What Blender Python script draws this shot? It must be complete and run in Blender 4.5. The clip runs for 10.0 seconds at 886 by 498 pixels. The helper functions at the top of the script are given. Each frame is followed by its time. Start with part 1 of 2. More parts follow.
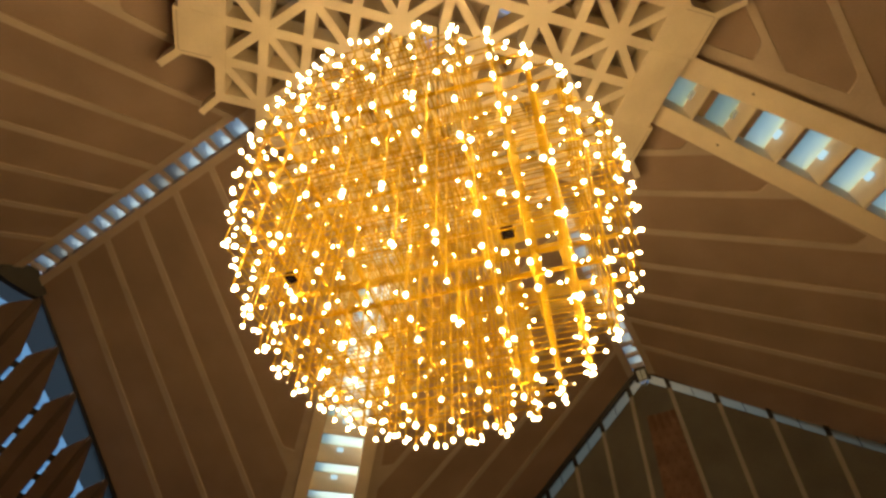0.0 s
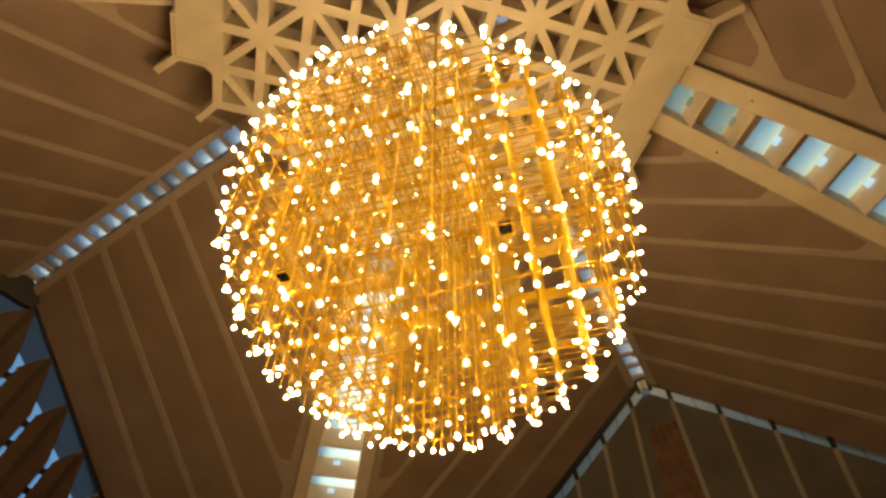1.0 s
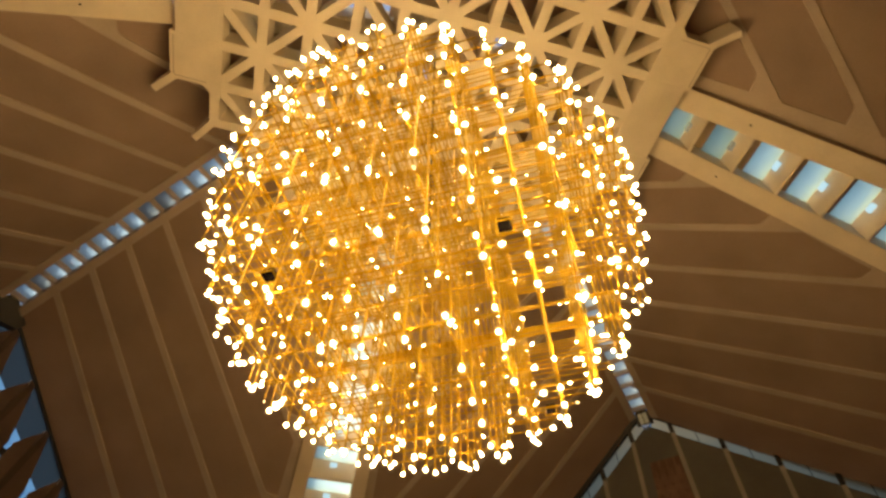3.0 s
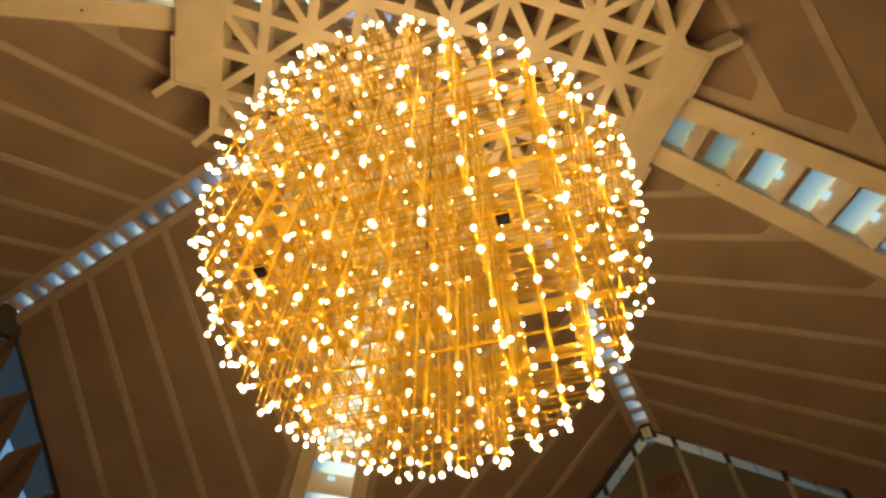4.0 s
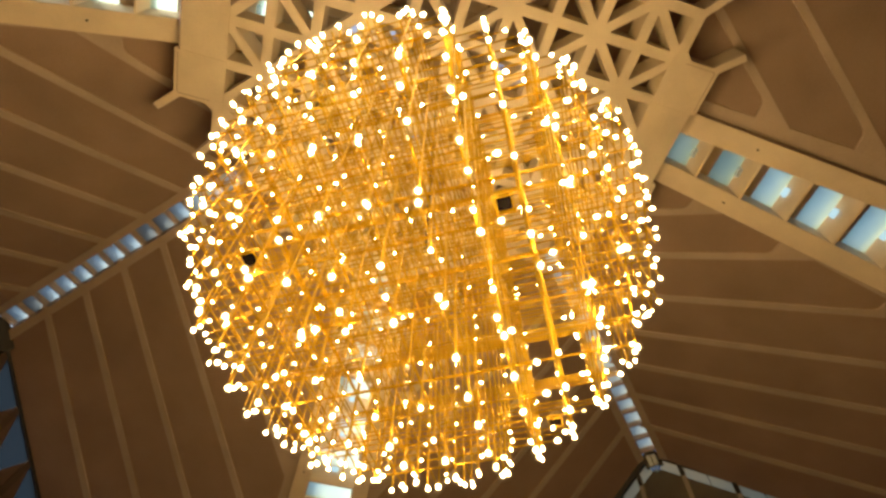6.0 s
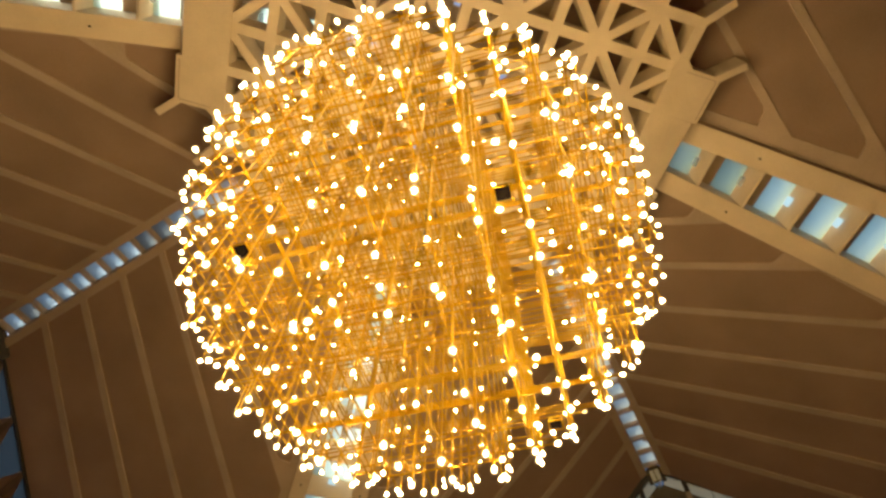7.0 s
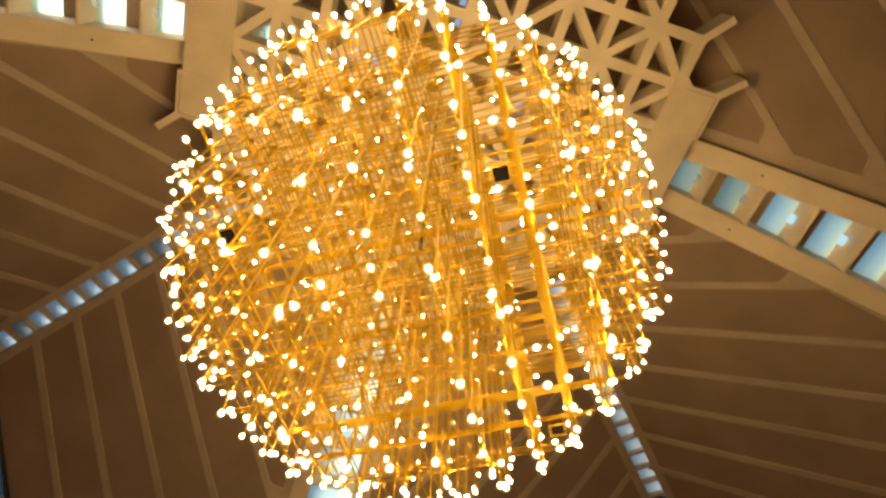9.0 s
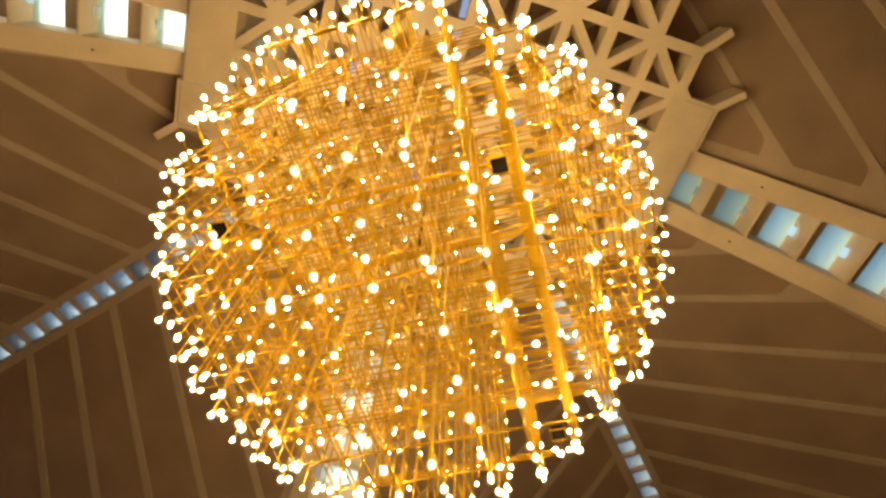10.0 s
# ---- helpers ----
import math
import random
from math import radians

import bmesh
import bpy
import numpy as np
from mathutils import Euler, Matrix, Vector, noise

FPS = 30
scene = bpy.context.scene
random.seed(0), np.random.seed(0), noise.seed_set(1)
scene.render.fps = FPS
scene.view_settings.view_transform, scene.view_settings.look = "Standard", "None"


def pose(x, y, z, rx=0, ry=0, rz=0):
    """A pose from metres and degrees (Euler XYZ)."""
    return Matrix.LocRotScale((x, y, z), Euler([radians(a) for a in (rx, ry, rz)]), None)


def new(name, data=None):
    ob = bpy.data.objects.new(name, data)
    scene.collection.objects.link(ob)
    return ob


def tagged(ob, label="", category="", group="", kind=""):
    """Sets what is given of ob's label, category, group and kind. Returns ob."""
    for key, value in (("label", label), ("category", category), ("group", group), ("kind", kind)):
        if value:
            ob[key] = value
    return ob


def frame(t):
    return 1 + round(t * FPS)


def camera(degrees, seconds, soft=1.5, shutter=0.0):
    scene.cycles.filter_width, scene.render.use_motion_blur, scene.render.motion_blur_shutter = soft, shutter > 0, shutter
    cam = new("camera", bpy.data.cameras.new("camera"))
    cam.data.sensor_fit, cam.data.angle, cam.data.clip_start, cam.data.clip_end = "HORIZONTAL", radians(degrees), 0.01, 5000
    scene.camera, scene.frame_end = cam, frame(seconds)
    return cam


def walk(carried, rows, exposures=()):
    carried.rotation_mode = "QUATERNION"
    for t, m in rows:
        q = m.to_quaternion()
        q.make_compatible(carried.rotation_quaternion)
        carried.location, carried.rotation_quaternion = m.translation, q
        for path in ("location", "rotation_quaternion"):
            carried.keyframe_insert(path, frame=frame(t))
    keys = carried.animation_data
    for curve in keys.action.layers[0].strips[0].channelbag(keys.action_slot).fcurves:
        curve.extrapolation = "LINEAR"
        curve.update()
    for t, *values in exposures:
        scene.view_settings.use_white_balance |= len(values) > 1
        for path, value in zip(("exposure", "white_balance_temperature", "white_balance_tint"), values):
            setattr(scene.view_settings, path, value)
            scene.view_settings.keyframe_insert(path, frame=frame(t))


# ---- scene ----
# The hall's centre is the origin; the four girders run along the x and y axes, the four ridges along the diagonals.
cam = camera(78.3, 10.0, soft=2.8)
METRES, EYE, TILT, LEAN = 5.0, 1.6, 47.4, 0.144
HALL = pose(0.02, 11.87, 0, 0, 0, 15.14).inverted()
ROWS = [
    (0.0, 0.0, 0.0, 0.0, 0.0, 0.0, -0.0),
    (0.5, 0.0065, 0.0332, -0.0389, -0.04, 0.67, 0.05),
    (1.0, 0.0134, 0.066, -0.0761, -0.09, 1.44, 0.06),
    (1.5, 0.0165, 0.1024, -0.1126, -0.15, 2.33, -0.0),
    (2.0, 0.0151, 0.1365, -0.1525, -0.29, 3.36, -0.19),
    (2.5, 0.0152, 0.1721, -0.1851, -0.4, 4.23, -0.4),
    (4.0, 0.0421, 0.276, -0.2949, -0.28, 6.6, -0.8),
    (4.5, 0.0464, 0.3083, -0.3338, -0.2, 7.3, -0.93),
    (5.0, 0.0481, 0.341, -0.3675, -0.17, 7.97, -1.09),
    (5.5, 0.0525, 0.3737, -0.4006, -0.16, 8.74, -1.26),
    (7.0, 0.0822, 0.4754, -0.5166, 0.0, 11.18, -1.76),
    (7.5, 0.0845, 0.5079, -0.5523, 0.02, 11.93, -1.9),
    (8.0, 0.0872, 0.5392, -0.586, 0.01, 12.69, -2.0),
    (8.5, 0.0947, 0.573, -0.6222, -0.01, 13.52, -2.08),
    (9.0, 0.1072, 0.6045, -0.6565, 0.03, 14.36, -2.1),
    (9.5, 0.1161, 0.6378, -0.6906, 0.02, 15.29, -2.17),
    (10.0, 0.1187, 0.6713, -0.7268, -0.06, 16.3, -2.24),
]
walk(cam, [(t, HALL @ pose(0, 0, EYE, TILT, LEAN, 0) @ pose(METRES * x, METRES * y, METRES * z, 90 + pitch, roll, yaw)) for t, x, y, z, yaw, pitch, roll in ROWS], exposures=((0.0, 0.0), (10.0, 0.0)))

# ---- world: a pale evening sky outside the skylights ----
world = bpy.data.worlds.new("world")
scene.world = world
world.use_nodes = True
wt = world.node_tree
sky = wt.nodes.new("ShaderNodeTexSky")
sky.sky_type, sky.sun_disc = "NISHITA", False
sky.sun_elevation, sky.sun_rotation = radians(35), radians(262)
sky.dust_density = 6.0
wt.links.new(sky.outputs["Color"], wt.nodes["Background"].inputs["Color"])
wt.nodes["Background"].inputs["Strength"].default_value = 0.24

# ---- numbers of the place ----
APEX, FALL, RISE = 41.4, 0.517, 0.187      # roof: z = APEX - FALL * p + RISE * q, p along a girder, q across it
PEAK = 26.75                               # gable peak at (PEAK, PEAK)
FOOT = 80.0                                # where a girder would reach the floor
LAT_Z, UNIT = 32.5, 2.427                  # underside and mesh of the ceiling lattice
BALL = Vector((-0.29, -0.28, 14.72))       # centre of the chandelier


# ---- materials ----
def material(name, colour, rough=0.8, metal=0.0, vary=0.25, scale=3.0, bump=0.1, fine=40.0, tint=None, per_object=0.0):
    m = bpy.data.materials.new(name)
    m.use_nodes = True
    nt = m.node_tree
    b = nt.nodes["Principled BSDF"]
    b.inputs["Roughness"].default_value, b.inputs["Metallic"].default_value = rough, metal
    co = nt.nodes.new("ShaderNodeTexCoord")
    big, small = nt.nodes.new("ShaderNodeTexNoise"), nt.nodes.new("ShaderNodeTexNoise")
    big.inputs["Scale"].default_value, small.inputs["Scale"].default_value = scale, fine
    big.inputs["Detail"].default_value, small.inputs["Detail"].default_value = 6, 4
    for n in (big, small):
        nt.links.new(co.outputs["Object"], n.inputs["Vector"])
    add = nt.nodes.new("ShaderNodeMath")
    add.operation = "ADD"
    nt.links.new(big.outputs["Fac"], add.inputs[0])
    half = nt.nodes.new("ShaderNodeMath")
    half.operation, half.inputs[1].default_value = "MULTIPLY", 0.4
    nt.links.new(small.outputs["Fac"], half.inputs[0])
    nt.links.new(half.outputs[0], add.inputs[1])
    last = add.outputs[0]
    if per_object:
        info = nt.nodes.new("ShaderNodeObjectInfo")
        mul, sm = nt.nodes.new("ShaderNodeMath"), nt.nodes.new("ShaderNodeMath")
        mul.operation, mul.inputs[1].default_value, sm.operation = "MULTIPLY", per_object, "ADD"
        nt.links.new(info.outputs["Random"], mul.inputs[0])
        nt.links.new(last, sm.inputs[0])
        nt.links.new(mul.outputs[0], sm.inputs[1])
        last = sm.outputs[0]
    ramp = nt.nodes.new("ShaderNodeValToRGB")
    tint = tint or colour
    ramp.color_ramp.elements[0].position, ramp.color_ramp.elements[1].position = 0.45, 0.95
    ramp.color_ramp.elements[0].color = (*[c * (1 - vary) for c in tint], 1)
    ramp.color_ramp.elements[1].color = (*[min(1, c * (1 + vary)) for c in colour], 1)
    nt.links.new(last, ramp.inputs["Fac"])
    nt.links.new(ramp.outputs["Color"], b.inputs["Base Color"])
    if bump:
        bn = nt.nodes.new("ShaderNodeBump")
        bn.inputs["Strength"].default_value, bn.inputs["Distance"].default_value = bump, 0.02
        nt.links.new(small.outputs["Fac"], bn.inputs["Height"])
        nt.links.new(bn.outputs["Normal"], b.inputs["Normal"])
    return m


def glow(name, colour, strength):
    m = bpy.data.materials.new(name)
    m.use_nodes = True
    b = m.node_tree.nodes["Principled BSDF"]
    b.inputs["Base Color"].default_value = (0.9, 0.85, 0.75, 1)
    b.inputs["Emission Color"].default_value = (*colour, 1)
    b.inputs["Emission Strength"].default_value = strength
    return m


def part_clear_glow(name, colour, strength, clear):
    """Part-clear emissive surface, for the lamps' imitated halo and the glowing well boxes."""
    m = bpy.data.materials.new(name)
    m.use_nodes = True
    nt = m.node_tree
    nt.nodes.remove(nt.nodes["Principled BSDF"])
    tr, em, mix = nt.nodes.new("ShaderNodeBsdfTransparent"), nt.nodes.new("ShaderNodeEmission"), nt.nodes.new("ShaderNodeMixShader")
    em.inputs["Color"].default_value, em.inputs["Strength"].default_value = (*colour, 1), strength
    mix.inputs[0].default_value = clear
    nt.links.new(em.outputs[0], mix.inputs[1])
    nt.links.new(tr.outputs[0], mix.inputs[2])
    nt.links.new(mix.outputs[0], nt.nodes["Material Output"].inputs["Surface"])
    m.cycles.emission_sampling = "NONE"
    return m


def frosted(name, colour, clear, rough=0.15, gloss=0.06):
    m = bpy.data.materials.new(name)
    m.use_nodes = True
    nt = m.node_tree
    nt.nodes.remove(nt.nodes["Principled BSDF"])
    out = nt.nodes["Material Output"]
    tr, tl, gl = (nt.nodes.new("ShaderNodeBsdf" + k) for k in ("Transparent", "Translucent", "Glossy"))
    tl.inputs["Color"].default_value = tr.inputs["Color"].default_value = (*colour, 1)
    gl.inputs["Roughness"].default_value = rough
    a, b = nt.nodes.new("ShaderNodeMixShader"), nt.nodes.new("ShaderNodeMixShader")
    a.inputs[0].default_value, b.inputs[0].default_value = clear, gloss
    nt.links.new(tl.outputs[0], a.inputs[1])
    nt.links.new(tr.outputs[0], a.inputs[2])
    nt.links.new(a.outputs[0], b.inputs[1])
    nt.links.new(gl.outputs[0], b.inputs[2])
    nt.links.new(b.outputs[0], out.inputs["Surface"])
    return m


CONCRETE = material("cream_concrete", (0.70, 0.615, 0.48), 0.85, 0, 0.12, 0.35, 0.15, 12)
RIB = material("rib_plaster", (0.455, 0.375, 0.305), 0.85, 0, 0.14, 0.3, 0.15, 9)
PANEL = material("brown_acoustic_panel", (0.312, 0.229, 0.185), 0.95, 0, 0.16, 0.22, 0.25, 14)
# rib plaster for the gables, cool daylight put into its colour
GABLERIB = material("cool_lit_rib_plaster", (0.33, 0.30, 0.27), 0.85, 0, 0.16, 0.3, 0.15, 9)
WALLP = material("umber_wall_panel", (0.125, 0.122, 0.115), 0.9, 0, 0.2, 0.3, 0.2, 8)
REDBACK = material("red_brown_backing", (0.14, 0.085, 0.065), 0.9, 0, 0.3, 0.8, 0.2, 10)
REDP = material("red_brown_screen", (0.19, 0.112, 0.082), 0.8, 0, 0.3, 0.8, 0.3, 10)
# opaque pane, the blue of daylight behind it put into its colour
PALEGLASS = material("opaque_pane", (0.42, 0.53, 0.62), 0.35, 0, 0.1, 1.0, 0, 8)
# dimmer glass for three panes of ridge 1
DIMSKY = frosted("dim_skylight_glass", (0.44, 0.51, 0.53), 0.2, 0.3, 0.03)
FIN = material("brown_fin", (0.115, 0.074, 0.054), 0.7, 0, 0.15, 0.4, 0.15, 10)
DARK = material("dark_steel", (0.014, 0.014, 0.016), 0.55, 0.2, 0.2, 2, 0, 20)
GOLD = material("gilt_rod", (0.38, 0.248, 0.012), 0.34, 0.92, 0.15, 1.5, 0.05, 30, per_object=0.2)
GOLD.node_tree.nodes["Principled BSDF"].inputs["Specular IOR Level"].default_value = 0.08
COREBROWN = material("core_brown", (0.26, 0.16, 0.03), 0.4, 0.8, 0.5, 6.0, 0.2, 30)
BOXM = material("black_box", (0.006, 0.005, 0.005), 0.95, 0, 0.2, 4, 0, 30)
BOXM.node_tree.nodes["Principled BSDF"].inputs["Specular IOR Level"].default_value = 0.0
CARPET = material("red_carpet", (0.12, 0.05, 0.035), 0.95, 0, 0.25, 0.6, 0.2, 30)
# slab plaster, with the shade inside the wells put into its colour
DIMBEAM = material("shaded_plaster", (0.40, 0.30, 0.21), 0.9, 0, 0.15, 0.4, 0.1, 10)
DARKFIN = material("dark_brown_rib", (0.07, 0.045, 0.033), 0.7, 0, 0.15, 0.4, 0.1, 10)
BULB = glow("lamp_glass", (1.0, 0.645, 0.25), 372.0)
# the lamps' bloom, imitated by a faintly emissive shell round each
HALO_GLOW = part_clear_glow("lamp_halo", (1.0, 0.72, 0.32), 1.6, 0.5)
GLASS = frosted("skylight_glass", (0.78, 0.93, 0.88), 0.15, 0.3, 0.02)
RIDGEGLASS = frosted("ridge_glass", (0.84, 0.98, 1.0), 0.3, 0.3, 0.015)
# folded gable's upper panes, darkened to tone down the sky behind
DIMMED = frosted("dimmed_glass", (0.024, 0.044, 0.07), 0.2, 0.03)
STRIPGLASS = frosted("strip_window_glass", (0.55, 0.56, 0.47), 0.06, 0.3, 0.05)
MILK = frosted("milk_glass", (0.62, 0.76, 0.9), 0.72, 0.2, 0.02)
# dimmer glass for the first girder wells
DULLPANE = frosted("dim_well_glass", (0.58, 0.70, 0.62), 0.15, 0.3, 0.02)
# well boxes from p = 17 outwards get a weak glow of their own
LITBOX = part_clear_glow("glowing_box_glass", (0.62, 0.90, 1.0), 0.9, 0.3)
CLEARBOX = frosted("clear_box_glass", (0.95, 0.99, 1.0), 0.72)
TINTED = frosted("tinted_ridge_glass", (0.60, 0.75, 0.84), 0.15, 0.3, 0.015)
# folded gable's lower panes, sky's blue and dimness put into the tint
BLUEGLASS = frosted("blue_window_glass", (0.15, 0.31, 0.50), 0.2, 0.2, 0.02)
WHITE = material("white_box", (0.75, 0.76, 0.75), 0.6, 0, 0.08, 2, 0, 20)


# ---- building helpers ----
def mesh_of(bm, name, mat):
    bmesh.ops.recalc_face_normals(bm, faces=bm.faces)
    me = bpy.data.meshes.new(name)
    bm.to_mesh(me)
    bm.free()
    me.materials.append(mat)
    return me


def part(name, bm, mat, parent=None, label=""):
    ob = new(name, mesh_of(bm, name, mat))
    ob.parent = parent
    return tagged(ob, label)


def thing(name, at, label, category, group="", kind=""):
    ob = new(name)
    ob.location = at
    return tagged(ob, label, category, group, kind)


def prism(bm, bottom, up):
    """A solid between a polygon and its copy moved by up."""
    up = Vector(up)
    a = [bm.verts.new(Vector(v)) for v in bottom]
    b = [bm.verts.new(Vector(v) + up) for v in bottom]
    bm.faces.new(a)
    bm.faces.new(b[::-1])
    n = len(a)
    for i in range(n):
        bm.faces.new((a[i], b[i], b[(i + 1) % n], a[(i + 1) % n]))


def bar(bm, a, b, width, depth, side=None):
    """A straight bar whose underside centre line runs from a to b; depth goes up."""
    a, b = Vector(a), Vector(b)
    d = (b - a).normalized()
    s = (side or d.cross(Vector((0, 0, 1)))).normalized() * width / 2
    prism(bm, [a - s, b - s, b + s, a + s], (0, 0, depth))


def box(bm, lo, hi):
    x0, y0, z0 = lo
    x1, y1, z1 = hi
    prism(bm, [(x0, y0, z0), (x1, y0, z0), (x1, y1, z0), (x0, y1, z0)], (0, 0, z1 - z0))


def turn(k, x, y, z=0.0):
    for _ in range(k % 4):
        x, y = -y, x
    return Vector((x, y, z))


def roof(k, side, p, q, dz=0.0):
    """A point of the roof's underside: quarter k, the half on that side of its girder."""
    return turn(k, p, side * q, APEX - FALL * p + RISE * q + dz)


# ---- floor ----
bm = bmesh.new()
box(bm, (-82, -82, -0.4), (82, 82, 0))
tagged(part("floor", bm, CARPET), "dull red carpeted floor of the hall", "floor", kind="structure")

# ---- roof: eight sloping soffits, with ribs ----
GW = lambda p: 1.0 + 0.045 * (p - 15)          # half width of a girder's light slot
GO = lambda p: 2.3 + 0.035 * (p - 15)          # half width of the whole girder
BORDER = lambda p: 2.75 + 0.075 * (p - 20)     # where the panels stop short of a girder
FANS = {(1, 1): (-38.3, -27.5, 0.0), (0, 1): (-36.5, -27.0, -0.2), (2, -1): (-35.5, -31.0, -0.25), (0, -1): (-40.0, -24.0, 0.9)}
EDGES = {(0, 1): -0.1, (0, -1): 0.62}          # how much wider or narrower some borders are, to fit the camera's view
SHIFT = {0: 0.3}                               # ridge moved sideways to fit the camera's view
RIDGE_W = 0.66                                 # half width of a ridge's light slot, across
for k in range(4):
    for side in (1, -1):
        d = SHIFT.get(k, 0) if side > 0 else -SHIFT.get((k - 1) % 4, 0)
        o = RIDGE_W / math.sqrt(2) + d
        bm = bmesh.new()
        prism(bm, [roof(k, side, 2.5, GO(2.5) - 0.3), roof(k, side, FOOT, GO(FOOT) - 0.3), roof(k, side, PEAK + o, PEAK - o), roof(k, side, 2.5 + 2 * o, 2.5)], (0, 0, 0.6))
        soffit = part("roof_soffit", bm, PANEL)
        tagged(soffit, "sloping ceiling of brown acoustic panels between pale ribs", "ceiling", "roof slopes", "structure")
        w = 1.25 / math.sqrt(2) + d
        bm = bmesh.new()
        a, b = 12.0, PEAK
        prism(bm, [roof(k, side, a + o, a - o, -0.14), roof(k, side, b + o, b - o, -0.14), roof(k, side, b + w, b - w, -0.14), roof(k, side, a + w, a - w, -0.14)], (0, 0, 0.137))
        part("ridge_border", bm, RIB, soffit, "pale plaster border")
        extra = EDGES.get((k, side), 0.0)
        bm = bmesh.new()
        prism(bm, [roof(k, side, 13, GO(13) - 0.3, -0.13), roof(k, side, 60, GO(60) - 0.3, -0.13), roof(k, side, 60, BORDER(60) + extra, -0.13), roof(k, side, 13, BORDER(13) + extra, -0.13)], (0, 0, 0.127))
        part("girder_border", bm, RIB, soffit, "pale plaster border")
        lo, hi, shift = FANS.get((k, side), (-37.0, -27.5, 0.0))
        for i in range(-1, 6):
            s = 12.15 + shift + 2.38 * i
            m = math.tan(radians(lo + (hi - lo) * max(i, 0) / 5))
            # the rib runs from the ridge border to the girder border, where its foot widens to a square-cut corner
            line = lambda off, over: (BORDER(0) + extra + over - s + m * s - off) / (m - 0.075)
            at = lambda p, off, dz: roof(k, side, p, s + m * (p - s) + off, dz)
            h = 0.29
            bm = bmesh.new()
            p0 = s + w - 0.3
            pc, ph = line(-h, 0.95), line(h, -0.05)
            foot = lambda p: roof(k, side, p, BORDER(p) + extra - 0.05, -0.12)
            prism(bm, [at(p0, -h, -0.12), at(pc - 0.14, -h, -0.12), roof(k, side, pc, BORDER(pc) + extra + 0.8, -0.12), foot(pc), foot(ph), at(p0, h, -0.12)], (0, 0, 0.117))
            part("roof_rib", bm, RIB, soffit, "pale plaster rib")

# ---- girders with skylight wells ----
WELL = 1.65


def girder(k):
    g = thing("girder", (0, 0, 0), "sloping cream concrete girder with a row of skylight wells", "girder", "roof girders", "structure")
    zb = lambda p: APEX - 0.52 - FALL * p
    quad = lambda p0, p1, q0, q1, dz: [turn(k, p0, q0(p0), zb(p0) + dz), turn(k, p1, q0(p1), zb(p1) + dz), turn(k, p1, q1(p1), zb(p1) + dz), turn(k, p0, q1(p0), zb(p0) + dz)]
    for side in (1, -1):
        bm = bmesh.new()
        prism(bm, quad(3.0, 66.0, lambda p: side * GW(p), lambda p: side * GO(p), 0.0), (0, 0, 2.3))
        part("side_beam", bm, CONCRETE, g)
        # added strip: the flank's shade as a brown sheet over the concrete
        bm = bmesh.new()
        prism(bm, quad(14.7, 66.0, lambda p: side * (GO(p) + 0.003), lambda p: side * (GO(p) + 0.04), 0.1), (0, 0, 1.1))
        part("flank_shade", bm, PANEL, g, "brown strip standing in for the girder flank's shade")
        for p in (18.5, 28.5):
            q = side * (GW(p) + GO(p)) / 2
            bm = bmesh.new()
            prism(bm, [turn(k, p + 0.055 * math.cos(a * math.pi / 4), q + 0.055 * math.sin(a * math.pi / 4), zb(p) - 0.06 - FALL * 0.055 * math.cos(a * math.pi / 4)) for a in range(8)], (0, 0, 0.07))
            part("detector", bm, DARK, g, "small dark ceiling detector")
    wide = lambda sg, by: (lambda p: sg * (GW(p) - by))
    for i in range(-4, 17):
        p = 16.65 + 2.5 * i
        bm = bmesh.new()
        prism(bm, quad(p - 0.1, p, wide(-1, 0.003), wide(1, 0.003), 0.05), (0, 0, WELL + 0.3))
        part("cross_beam", bm, CONCRETE, g)
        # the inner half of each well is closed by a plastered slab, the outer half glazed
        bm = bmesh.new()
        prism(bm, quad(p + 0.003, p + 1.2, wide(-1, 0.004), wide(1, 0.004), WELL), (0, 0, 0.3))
        part("well_slab", bm, DIMBEAM, g, "plastered slab in a shaded tone")
        bm = bmesh.new()
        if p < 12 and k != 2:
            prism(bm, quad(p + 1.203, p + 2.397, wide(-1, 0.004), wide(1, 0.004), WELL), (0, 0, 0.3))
            part("well_slab", bm, DIMBEAM, g, "plastered slab in a shaded tone")
            continue
        prism(bm, quad(p + 1.203, p + 2.397, wide(-1, 0.005), wide(1, 0.005), WELL), (0, 0, 0.04))
        pane = part("skylight_pane", bm, DULLPANE if p < 17 and k != 2 else GLASS, g, "pale blue daylit glass")
        pane.visible_shadow = False
        bm = bmesh.new()
        c = p + 2.2
        prism(bm, [turn(k, c + dx, dy, zb(c) + WELL - 0.7) for dx, dy in ((-.07, -.28), (.07, -.28), (.11, -.22), (.11, .22), (.07, .28), (-.07, .28), (-.11, .22), (-.11, -.22))], (0, 0, 0.3))
        part("well_box", bm, CLEARBOX if p < 17 else LITBOX, g, "small milk-glass box in the well")


for k in range(4):
    girder(k)


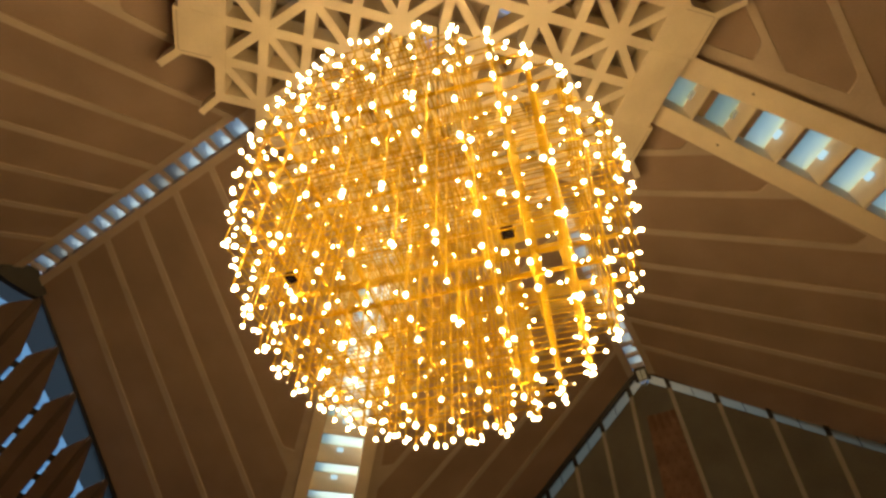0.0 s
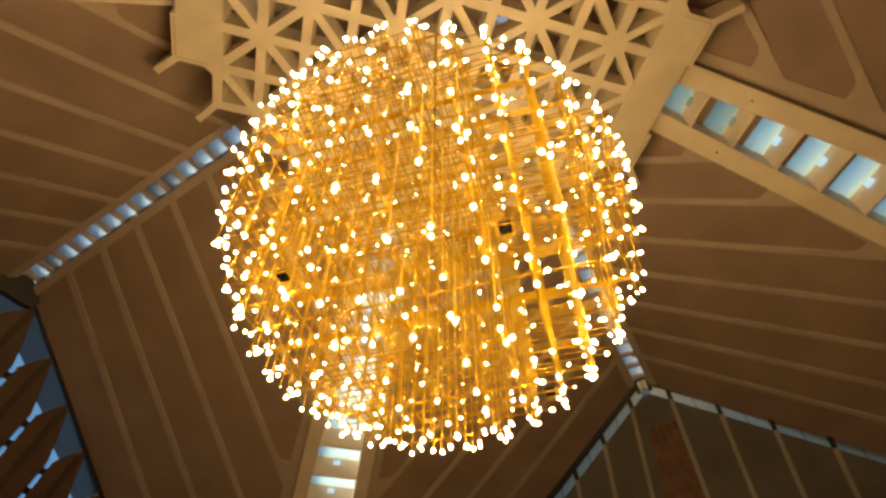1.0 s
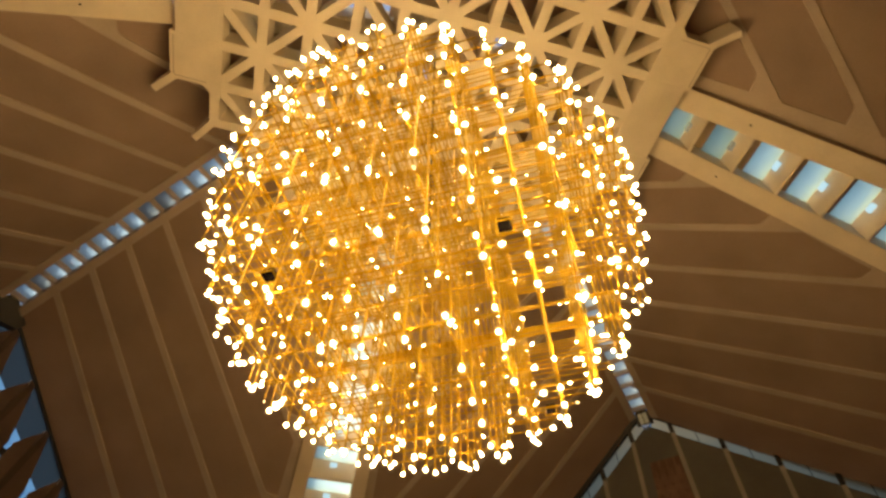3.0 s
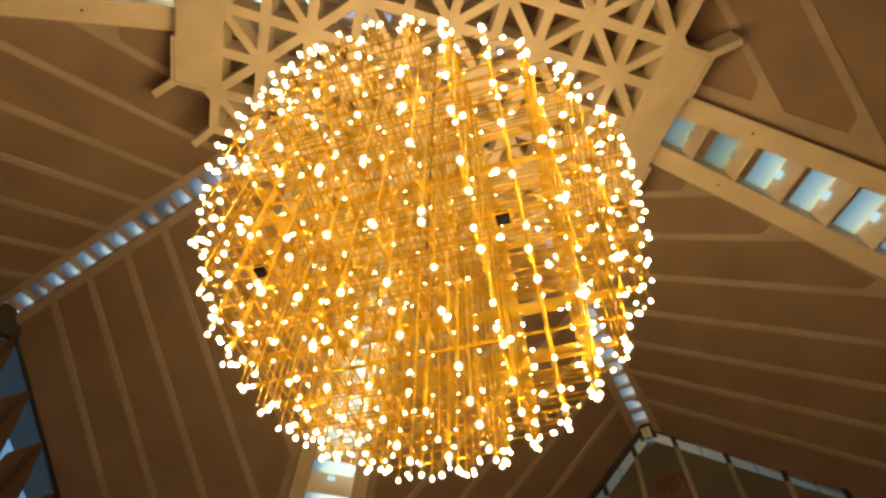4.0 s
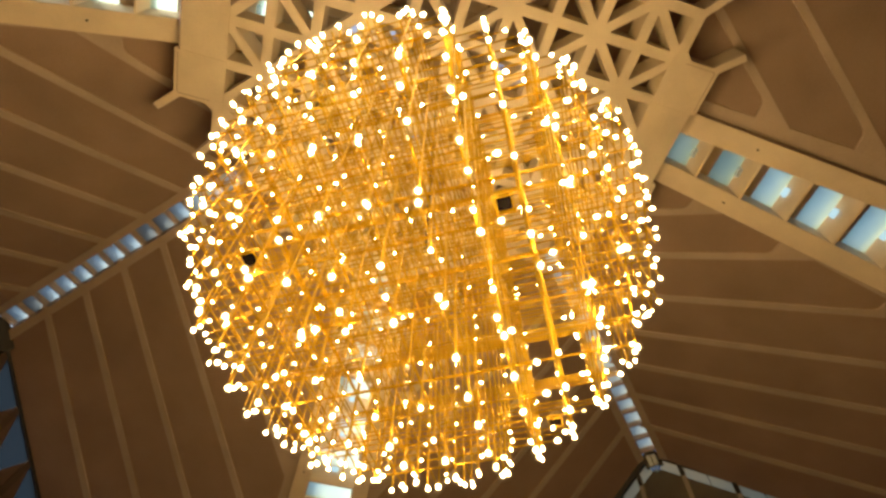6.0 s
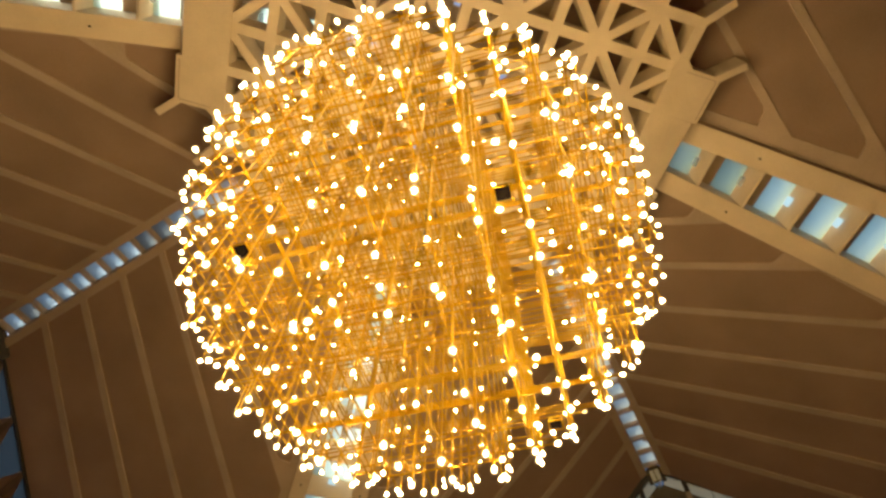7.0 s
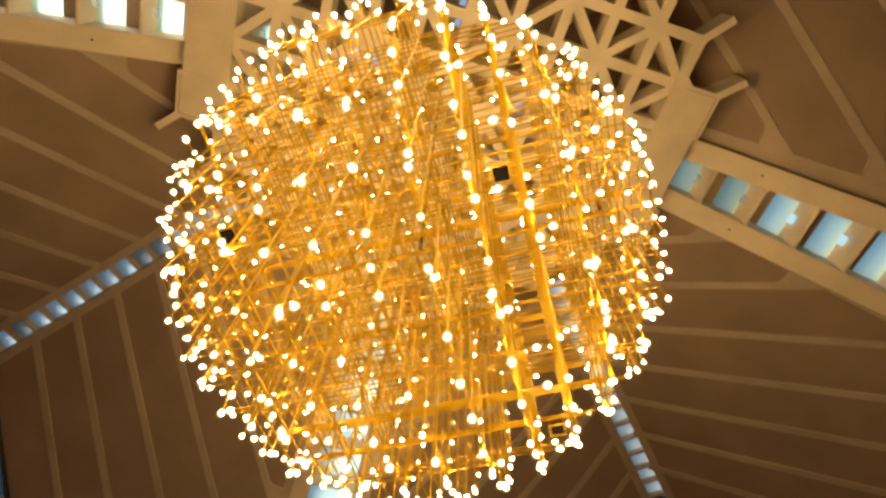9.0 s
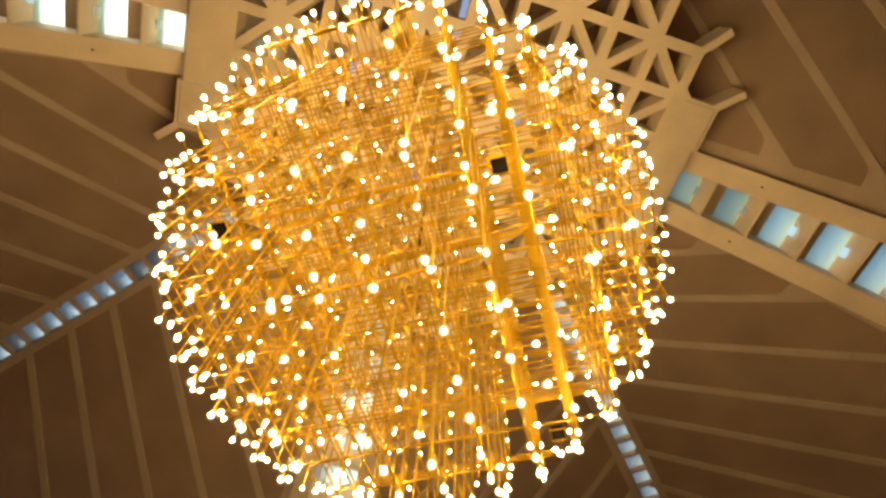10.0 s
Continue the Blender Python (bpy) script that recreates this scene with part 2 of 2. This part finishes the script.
# ---- ridges with small skylights ----
def ridge(k):
    g = thing("ridge", (0, 0, 0), "roof ridge with a row of small square skylights", "ridge", "roof ridges", "structure")
    zr = lambda s: APEX - (FALL - RISE) * s
    o = RIDGE_W / math.sqrt(2)
    d = SHIFT.get(k, 0)
    at = lambda s, u, dz: turn(k, s + u + d, s - u - d, zr(s) + dz)
    for side in (1, -1):
        bm = bmesh.new()
        prism(bm, [at(4, side * o, -0.2), at(PEAK, side * o, -0.2), at(PEAK, side * (o + .12), -0.2), at(4, side * (o + .12), -0.2)], (0, 0, 1.5))
        part("side_beam", bm, RIB, g)
    bm = bmesh.new()
    prism(bm, [at(2.0, -o, 0.02), at(12.0, -o, 0.02), at(12.0, o, 0.02), at(2.0, o, 0.02)], (0, 0, 0.4))
    part("ridge_cap", bm, RIB, g)
    for i in range(14):
        s = PEAK - 0.3 - 1.03 * i
        bm = bmesh.new()
        prism(bm, [at(s, -o, -.1), at(s - .12, -o, -.1), at(s - .12, o, -.1), at(s, o, -.1)], (0, 0, 1.2))
        part("cross_beam", bm, RIB, g)
        bm = bmesh.new()
        prism(bm, [at(s - .12, -o, .28), at(s - 1.03, -o, .28), at(s - 1.03, o, .28), at(s - .12, o, .28)], (0, 0, 0.03))
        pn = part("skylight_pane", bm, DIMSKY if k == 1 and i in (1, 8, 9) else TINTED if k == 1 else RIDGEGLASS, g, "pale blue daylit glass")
        pn.visible_shadow = False


for k in range(4):
    ridge(k)

bm = bmesh.new()
box(bm, (-3.4, -3.4, 40.3), (3.4, 3.4, 41.0))
tagged(part("ceiling_apex", bm, RIB), "plain plaster cap closing the roof's apex", "ceiling", kind="structure")

# ---- lattice under the apex ----
lattice = thing("ceiling_lattice", (0, 0, LAT_Z), "cream concrete triangulated lattice under the roof's apex", "lattice", kind="structure")


def inside(i, j):
    return abs(i) <= 5 and abs(j) <= 5 and abs(i) + abs(j) <= 8


def lattice_bar(a, b, wide, dz):
    bm = bmesh.new()
    A, B = Vector((a[0] * UNIT, a[1] * UNIT, dz)), Vector((b[0] * UNIT, b[1] * UNIT, dz))
    d = (B - A).normalized() * 0.2
    bar(bm, A - d, B + d, wide, 1.65 - dz)
    part("lattice_rib", bm, CONCRETE, lattice)


for i in range(-5, 6):
    m = min(5, 8 - abs(i))
    lattice_bar((i, -m), (i, m), 0.56, 0.0)
    lattice_bar((-m, i), (m, i), 0.56, 0.006)
for c in range(-9, 10):
    if c % 2:
        for sg in (1, -1):
            pts = [(i, sg * (c - i)) for i in range(-5, 6) if inside(i, c - i)]
            if len(pts) > 1:
                lattice_bar(pts[0], pts[-1], 0.5, 0.012 if sg > 0 else 0.018)
for k in range(4):
    for side in (1, -1):
        bm = bmesh.new()
        prism(bm, [turn(k, x, side * y, -0.03) for x, y in ((11.8, 2.32), (14.62, 2.32), (14.62, 4.8), (14.4, 5.02), (12.85, 5.02), (12.35, 5.45), (12.35, 5.7), (11.8, 5.7))], (0, 0, 1.65))
        part("edge_plate", bm, CONCRETE, lattice, "solid cream edge plate")
        bm = bmesh.new()
        for a, b in (((14.42, 2.5), (14.42, 4.72)), ((14.42, 4.72), (14.33, 4.82)), ((14.33, 4.82), (12.6, 4.82))):
            bar(bm, turn(k, a[0], side * a[1], -0.042), turn(k, b[0], side * b[1], -0.042), 0.05, 0.011)
        part("plate_fillet", bm, RIB, lattice, "thin plaster fillet")
        bm = bmesh.new()
        drop = APEX - 0.52 - FALL * 14.72 - LAT_Z
        prism(bm, [turn(k, 11.8, 0, -0.03), turn(k, 14.3, 0, -0.03), turn(k, 14.3, side * 2.31, -0.03), turn(k, 11.8, side * 2.31, -0.03)], (0, 0, 1.3))
        prism(bm, [turn(k, 14.3, 0, -0.03), turn(k, 14.72, 0, drop), turn(k, 14.72, side * 2.31, drop), turn(k, 14.3, side * 2.31, -0.03)], (0, 0, 1.3))
        part("girder_end", bm, CONCRETE, lattice)
        for x, y, x1, y1 in ((14.3, 4.8, 15.6, 6.04), (12.1, 7.2, 13.3, 8.7)):
            bm = bmesh.new()
            A = turn(k, x, side * y, -0.01)
            B = turn(k, x1, side * y1, -0.01)
            bar(bm, A, B, 0.42, 1.55)
            part("stub_beam", bm, CONCRETE, lattice, "short diagonal stub")


# ---- gable walls ----
E0 = Vector((PEAK, PEAK, APEX - (FALL - RISE) * PEAK))
EDGE = 0.577                                   # drop of the gable edge per metre across
RIBS_AT = [1.95 + 3.53 * i for i in range(9)]


def gable(k, u, v, out=0.0):
    """A point of a gable wall: u across, v down from the peak, out towards the open air."""
    d = SHIFT.get(k, 0)
    q = E0 + Vector((d, -d, 0)) + Vector((13.25, 13.25, -E0.z)) * (v / E0.z) + Vector((1, -1, 0)) * (u / math.sqrt(2)) + Vector((1, 1, 0)) * (out / math.sqrt(2))
    return turn(k, *q)


def outward(k, d):
    return turn(k, d / math.sqrt(2), d / math.sqrt(2), 0)


def gable_edge(k, wall):
    for sg in (1, -1):
        bm = bmesh.new()
        prism(bm, [gable(k, sg * u, v, -0.12) for u, v in ((0, -0.4), (50, 50 * EDGE - 0.4), (50, 50 * EDGE + 0.13), (0, 0.13))], outward(k, 0.4))
        part("edge_beam", bm, DARK, wall, "black steel edge beam")


def panelled_gable(k):
    wall = thing("wall_gable", turn(k, PEAK, PEAK, 0), "dark umber gable wall with pale ribs below a strip of windows", "wall", "gable walls", "structure")
    wall.matrix_world = Matrix.Identity(4)
    bm = bmesh.new()
    drop = 1.0
    prism(bm, [gable(k, 0, drop), gable(k, 54.5, 54.5 * EDGE + drop), gable(k, -54.5, 54.5 * EDGE + drop)], outward(k, 0.4))
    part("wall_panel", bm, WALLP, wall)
    gable_edge(k, wall)
    for sg in (1, -1):
        last = 0.35
        for i, u in enumerate(RIBS_AT if sg > 0 else [1.7 + 3.64 * i for i in range(9)]):
            # the ribs fan out a little on one half of the wall, to fit the camera's view
            foot = u + (-0.03 if sg > 0 else 0.161) * (22 - u * EDGE)
            bm = bmesh.new()
            prism(bm, [gable(k, sg * (u - .19), u * EDGE + 0.98, -0.16), gable(k, sg * (u + .19), u * EDGE + 0.98, -0.16), gable(k, sg * (foot + .19), 23.5, -0.16), gable(k, sg * (foot - .19), 23.5, -0.16)], outward(k, 0.158))
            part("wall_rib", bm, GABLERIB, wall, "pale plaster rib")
            bm = bmesh.new()
            prism(bm, [gable(k, sg * (u + d), (u + d) * EDGE + e, -0.1) for d, e in ((-.2, .1), (.2, .1), (.2, 1.03), (-.2, 1.03))], outward(k, 0.35))
            part("strut", bm, DARK, wall, "black steel strut")
            mid = (last + u - .2) / 2
            for a, b in ((last, mid), (mid + .003, u - .2)) if i else ((last, u - .2),):
                bm = bmesh.new()
                prism(bm, [gable(k, sg * c, c * EDGE + e, 0.12) for c, e in ((a, .17), (b, .17), (b, .99), (a, .99))], outward(k, 0.02))
                part("window_pane", bm, STRIPGLASS, wall, "dull grey frosted window glass").visible_shadow = False
            if i:
                bm = bmesh.new()
                prism(bm, [gable(k, sg * (mid + d), (mid + d) * EDGE + e, 0.05) for d, e in ((-.03, .15), (.03, .15), (.09, 1.0), (.03, 1.0))], outward(k, 0.06))
                part("mullion", bm, DARK, wall, "thin black mullion")
            last = u + .2
    # red-brown screen of short upright slats between the two middle ribs
    bm = bmesh.new()
    prism(bm, [gable(k, -0.95, 3.7, -0.03), gable(k, 1.68, 3.7, -0.03), gable(k, 0.98, 22, -0.03), gable(k, -3.9, 22, -0.03)], outward(k, 0.027))
    screen = part("screen", bm, REDBACK, wall, "red-brown slatted screen")
    if k == 0:
        for row in range(8):
            for j in range(12):
                v = 3.7 + 1.9 * row + 0.63 * (j % 3)
                u = lambda side, v: -0.95 - 0.161 * (v - 3.7) + (2.63 + 0.123 * (v - 3.7)) * (j + 0.5 + 0.4 * side) / 12
                bm = bmesh.new()
                prism(bm, [gable(k, u(-1, v), v, -0.06), gable(k, u(1, v), v, -0.06), gable(k, u(1, v + 1.72), v + 1.72, -0.06), gable(k, u(-1, v + 1.72), v + 1.72, -0.06)], outward(k, 0.028))
                part("slat", bm, REDP, screen)
    # glazed lantern that closes the ridge at the peak: a dark frame, two dull panes and a bright pointed foot
    bm = bmesh.new()
    for sg in (1, -1):
        prism(bm, [gable(k, sg * u, v, -0.3) for u, v in ((.40, .06), (.50, .06), (.50, .95), (.40, .95))], outward(k, 0.36))
    prism(bm, [gable(k, u, v, -0.3) for u, v in ((-.40, .06), (.40, .06), (.40, .14), (-.40, .14))], outward(k, 0.36))
    prism(bm, [gable(k, u, v, -0.32) for u, v in ((-.03, .14), (.03, .14), (.03, .9), (-.03, .9))], outward(k, 0.1))
    # added back plate, only there to block the sky behind the panes
    prism(bm, [gable(k, u, v, 0.02) for u, v in ((-.75, -.1), (.75, -.1), (.75, .95), (-.75, .95))], outward(k, 0.05))
    frame_ob = part("lantern_frame", bm, DARK, wall, "black steel lantern frame")
    for sg in (1, -1):
        bm = bmesh.new()
        prism(bm, [gable(k, sg * u, v, -0.26) for u, v in ((.032, .143), (.398, .143), (.398, .9), (.032, .9))], outward(k, 0.03))
        part("peak_window", bm, PALEGLASS, frame_ob, "dull grey glass")
    bm = bmesh.new()
    prism(bm, [gable(k, u, v, -0.34) for u, v in ((-.44, .955), (.44, .955), (.36, 1.15), (0, 1.42), (-.36, 1.15))], outward(k, 0.3))
    part("lantern_foot", bm, MILK, frame_ob, "pale pointed glass foot")


def folded_gable(k):
    """Tall brown panels folded in and out, with slit windows in the folds and glass triangles at their tops."""
    wall = thing("wall_gable", turn(k, PEAK, PEAK, 0), "gable wall of folded brown panels with blue slit windows", "wall", "gable walls", "structure")
    wall.matrix_world = Matrix.Identity(4)
    gable_edge(k, wall)
    fold = 0.12
    for sg in (1, -1):
        for i, u0 in enumerate([-1.95] + RIBS_AT[:-1]):
            if sg < 0 and i == 0:
                continue
            u1 = RIBS_AT[i]
            um = (u0 + u1) / 2 + (0.16 if i else 0.0)
            top0, top1 = abs(u0) * EDGE + 0.15, u1 * EDGE + 0.15
            topm = max(top0, top1) + 1.4
            P = lambda u, v, out: gable(k, sg * u, v, out)
            for ua, ta, ub in ((u0 + .18, top0, um - .2), (u1 - .18, top1, um + .2)):
                bm = bmesh.new()
                prism(bm, [P(ua, ta, 0), P(ub, topm, fold), P(ub, 31.8, fold), P(ua, 31.8, 0)], outward(k, 0.12))
                part("fold_panel", bm, FIN, wall, "brown panel, vertical")
            bm = bmesh.new()
            prism(bm, [P(u1 - .25, top1, -0.2), P(u1 + .25, top1 + .25, -0.2), P(u1 + .25, 31.8, -0.2), P(u1 - .25, 31.8, -0.2)], outward(k, 0.28))
            part("rib", bm, DARKFIN, wall, "dark brown upright rib")
            # glass triangle at the top: a clear lower corner and a dull upper part
            bm = bmesh.new()
            cut = 0.30
            L0, L1 = (um - (um - u0) * cut, topm - (topm - top0) * cut), (um + (u1 - um) * cut * .8, topm - (topm - top1) * cut * .8)
            W0, W1 = (L0[0] - .24, L0[1] + .12), (L1[0] + .24, L1[1] + .12)
            prism(bm, [P(um + .26, topm + .12, fold + .05), P(um - .26, topm + .12, fold + .05), P(*W0, fold * (1 - cut) + .05), P(*W1, fold * (1 - cut * .8) + .05)], outward(k, 0.02))
            pane = part("window_pane", bm, BLUEGLASS, wall, "blue daylit glass")
            pane.visible_shadow = False
            bm = bmesh.new()
            prism(bm, [P(*W0, fold * (1 - cut) + .05), P(u0 + .02, top0, 0.06), P(u1 - .02, top1, 0.06), P(*W1, fold * (1 - cut * .8) + .05)], outward(k, 0.02))
            pane = part("window_pane", bm, DIMMED, wall, "dimmed grey window glass")
            pane.visible_shadow = False
            v = topm + .1
            n = 0
            while v < 31:
                h = 0.45 if n == 0 else 1.0
                bm = bmesh.new()
                prism(bm, [P(um - .2, v, fold), P(um + .2, v, fold), P(um + .2, v + h, fold), P(um - .2, v + h, fold)], outward(k, 0.02))
                pane = part("slit_window", bm, BLUEGLASS, wall, "blue daylit slit window")
                pane.visible_shadow = False
                bm = bmesh.new()
                prism(bm, [P(um - .2, v + h, fold - .05), P(um + .2, v + h, fold - .05), P(um + .2, v + h + .4, fold - .05), P(um - .2, v + h + .4, fold - .05)], outward(k, 0.15))
                part("transom", bm, DARK, wall, "black transom")
                v += h + .4
                n += 1
    bm = bmesh.new()
    prism(bm, [gable(k, u, v, -0.5) for u, v in ((-1.9, 1.0), (-.9, .15), (.9, .15), (1.9, 1.0), (1.6, 1.5), (.8, 1.6), (-.8, 1.6), (-1.6, 1.5))], outward(k, 0.55))
    part("peak_box", bm, DARK, wall, "black steel box at the peak")


for k in range(4):
    folded_gable(k) if k == 1 else panelled_gable(k)

# ---- chandelier ----
TURN_C = 59.0
GRID, PHASE = 0.889, (0.343, -0.3235, 0.545)      # mesh of the rods and where it lies on each axis
REACH = (6.35, 6.29, 6.20)                     # how far each set of rods reaches from the centre
chandelier = thing("chandelier", BALL, "huge spherical gilt chandelier of crossed rods tipped with lit lamps", "chandelier")
chandelier.matrix_world = pose(*BALL, 0, 0, TURN_C)


def tube(bm, m, r0, r1, z0, z1, n=6):
    a = [bm.verts.new(m @ Vector((r0 * math.cos(6.2832 * i / n), r0 * math.sin(6.2832 * i / n), z0))) for i in range(n)]
    b = [bm.verts.new(m @ Vector((r1 * math.cos(6.2832 * i / n), r1 * math.sin(6.2832 * i / n), z1))) for i in range(n)]
    for i in range(n):
        bm.faces.new((a[i], a[(i + 1) % n], b[(i + 1) % n], b[i]))
    bm.faces.new(a[::-1])
    bm.faces.new(b)


def lathe(bm, m, rings, tip, n=8):
    rows = [[bm.verts.new(m @ Vector((r * math.cos(6.2832 * i / n), r * math.sin(6.2832 * i / n), z))) for i in range(n)] for z, r in rings]
    for a, b in zip(rows, rows[1:]):
        for i in range(n):
            bm.faces.new((a[i], a[(i + 1) % n], b[(i + 1) % n], b[i]))
    bm.faces.new(rows[0][::-1])
    end = bm.verts.new(m @ Vector((0, 0, tip)))
    for i in range(n):
        bm.faces.new((rows[-1][i], rows[-1][(i + 1) % n], end))


ROD_R = 0.0215
LAMP = [(-0.05, 0.014), (-0.03, 0.03), (0.002, 0.0375), (0.029, 0.028)], 0.044
# shell made wider than a bulb, to the size of the bloom
HALO = [(-0.09, 0.03), (-0.06, 0.052), (-0.02, 0.072), (0.025, 0.076), (0.06, 0.056)], 0.082
ONE = Matrix.Identity(4)
bm = bmesh.new()
tube(bm, ONE, ROD_R, ROD_R, -0.5, 0.5)
unit_rod = mesh_of(bm, "rod", GOLD)
bm = bmesh.new()
lathe(bm, ONE, *LAMP)
unit_lamp = mesh_of(bm, "lamp", BULB)
bm = bmesh.new()
lathe(bm, ONE, *LAMP)
unlit_lamp = mesh_of(bm, "unlit_lamp", WHITE)
bm = bmesh.new()
lathe(bm, ONE, *HALO)
unit_halo = mesh_of(bm, "halo_shell", HALO_GLOW)
AX = [Matrix.Identity(4), Matrix(((0, 0, 1, 0), (1, 0, 0, 0), (0, 1, 0, 0), (0, 0, 0, 1))), Matrix(((0, 1, 0, 0), (0, 0, 1, 0), (1, 0, 0, 0), (0, 0, 0, 1)))]
SIDE = 0.05                                    # the three sets of rods lie against one another
rng, bare = random.Random(4), random.Random(12)
rods, lamps = [], []
for ax in range(3):
    # ax 0: upright, 1: along the first axis, 2: along the second
    ph = ((PHASE[0], PHASE[1]), (PHASE[1] + SIDE, PHASE[2]), (PHASE[2] + SIDE, PHASE[0] + SIDE))[ax]
    for i in range(-9, 10):
        for j in range(-9, 10):
            x, y = i * GRID + ph[0], j * GRID + ph[1]
            rr = math.hypot(x, y)
            if rr > REACH[ax] - 0.12:
                continue
            half = math.sqrt(REACH[ax] ** 2 - rr ** 2)
            ends = []
            for sg in (1, -1):
                e = half + rng.uniform(-0.055, 0.055)
                ends.append(e)
                m = AX[ax] @ Matrix.Translation((x, y, sg * e)) @ Matrix.Rotation(0 if sg > 0 else math.pi, 4, "X")
                # some holders stand empty on the steep outer uprights; upper lamps are thinned to darken the far rods
                if bare.random() < (0.35 if ax == 0 and sg < 0 and rr > 5.0 else 0.25 if m.translation.z > 1.5 else 0.05):
                    continue
                lamps.append((m.translation.z, m @ Matrix.Scale(rng.uniform(0.82, 1.2), 4)))
            mid, length = (ends[0] - ends[1]) / 2, ends[0] + ends[1] - 0.2
            wob = Matrix.Rotation(rng.gauss(0, 0.0025), 4, "X") @ Matrix.Rotation(rng.gauss(0, 0.0025), 4, "Y")
            m = AX[ax] @ Matrix.Translation((x, y, mid)) @ wob @ Matrix.Diagonal((1, 1, max(length, 0.1), 1))
            rods.append((m.translation.z if ax else -half, m))
rods.sort(key=lambda r: r[0])
lamps.sort(key=lambda r: r[0])
for _, m in rods[:300]:
    ob = new("rod", unit_rod)
    ob.parent = chandelier
    ob.matrix_local = m
bm = bmesh.new()
for _, m in rods[300:]:
    tube(bm, m, ROD_R, ROD_R, -0.5, 0.5)
tagged(part("rod_cluster", bm, GOLD, chandelier), kind="stuff")
for n, (_, m) in enumerate(lamps[:300]):
    lit = n % 37 != 11
    ob = new("lamp", unit_lamp if lit else unlit_lamp)
    ob.parent = chandelier
    ob.matrix_local = m
    if lit:
        halo = new("halo_shell", unit_halo)
        halo.parent = ob
        halo.visible_shadow = False
bm = bmesh.new()
for _, m in lamps[300:]:
    lathe(bm, m, *LAMP)
tagged(part("lamp_cluster", bm, BULB, chandelier), kind="stuff")
bm = bmesh.new()
for _, m in lamps[300:]:
    lathe(bm, m, *HALO)
halo = tagged(part("halo_shell_cluster", bm, HALO_GLOW, chandelier), kind="stuff")
halo.visible_shadow = False

# black boxes framed in gilt bars inside the chandelier
INV = pose(*BALL, 0, 0, TURN_C).inverted()
for at in ((0.27, -4.37, 10.45), (-4.13, -1.72, 10.48), (3.5, 0.95, 10.45)):
    c = INV @ Vector(at)
    bm = bmesh.new()
    box(bm, (c.x - .138, c.y - .138, c.z), (c.x + .138, c.y + .138, c.z + .15))
    bmesh.ops.bevel(bm, geom=bm.edges[:], offset=0.02, segments=1, affect="EDGES")
    bx = part("junction_box", bm, BOXM, chandelier, "matt black junction box")
    bm = bmesh.new()
    for sx in (-1, 1):
        tube(bm, Matrix.Translation((c.x + sx * .165, c.y, c.z)) @ Matrix.Rotation(math.pi / 2, 4, "X"), .018, .018, -.19, .19)
        tube(bm, Matrix.Translation((c.x, c.y + sx * .165, c.z)) @ Matrix.Rotation(math.pi / 2, 4, "Y"), .018, .018, -.19, .19)
    part("box_frame", bm, GOLD, bx, "gilt frame")

# made-up solid in the middle of the rods, standing in for a dark patch
bm = bmesh.new()
lathe(bm, ONE, [(-2.9, 0.12), (-2.82, 0.26), (-2.35, 0.3), (-2.2, 0.22), (-1.9, 0.1)], -1.8, 10)
part("dark_core", bm, COREBROWN, chandelier, "made-up core for a dark patch among the rods")

# suspension cable up to the lattice
bm = bmesh.new()
tube(bm, ONE, 0.05, 0.05, 0, LAT_Z - BALL.z + 0.3, 8)
part("cable", bm, DARK, chandelier, "dark steel cable")
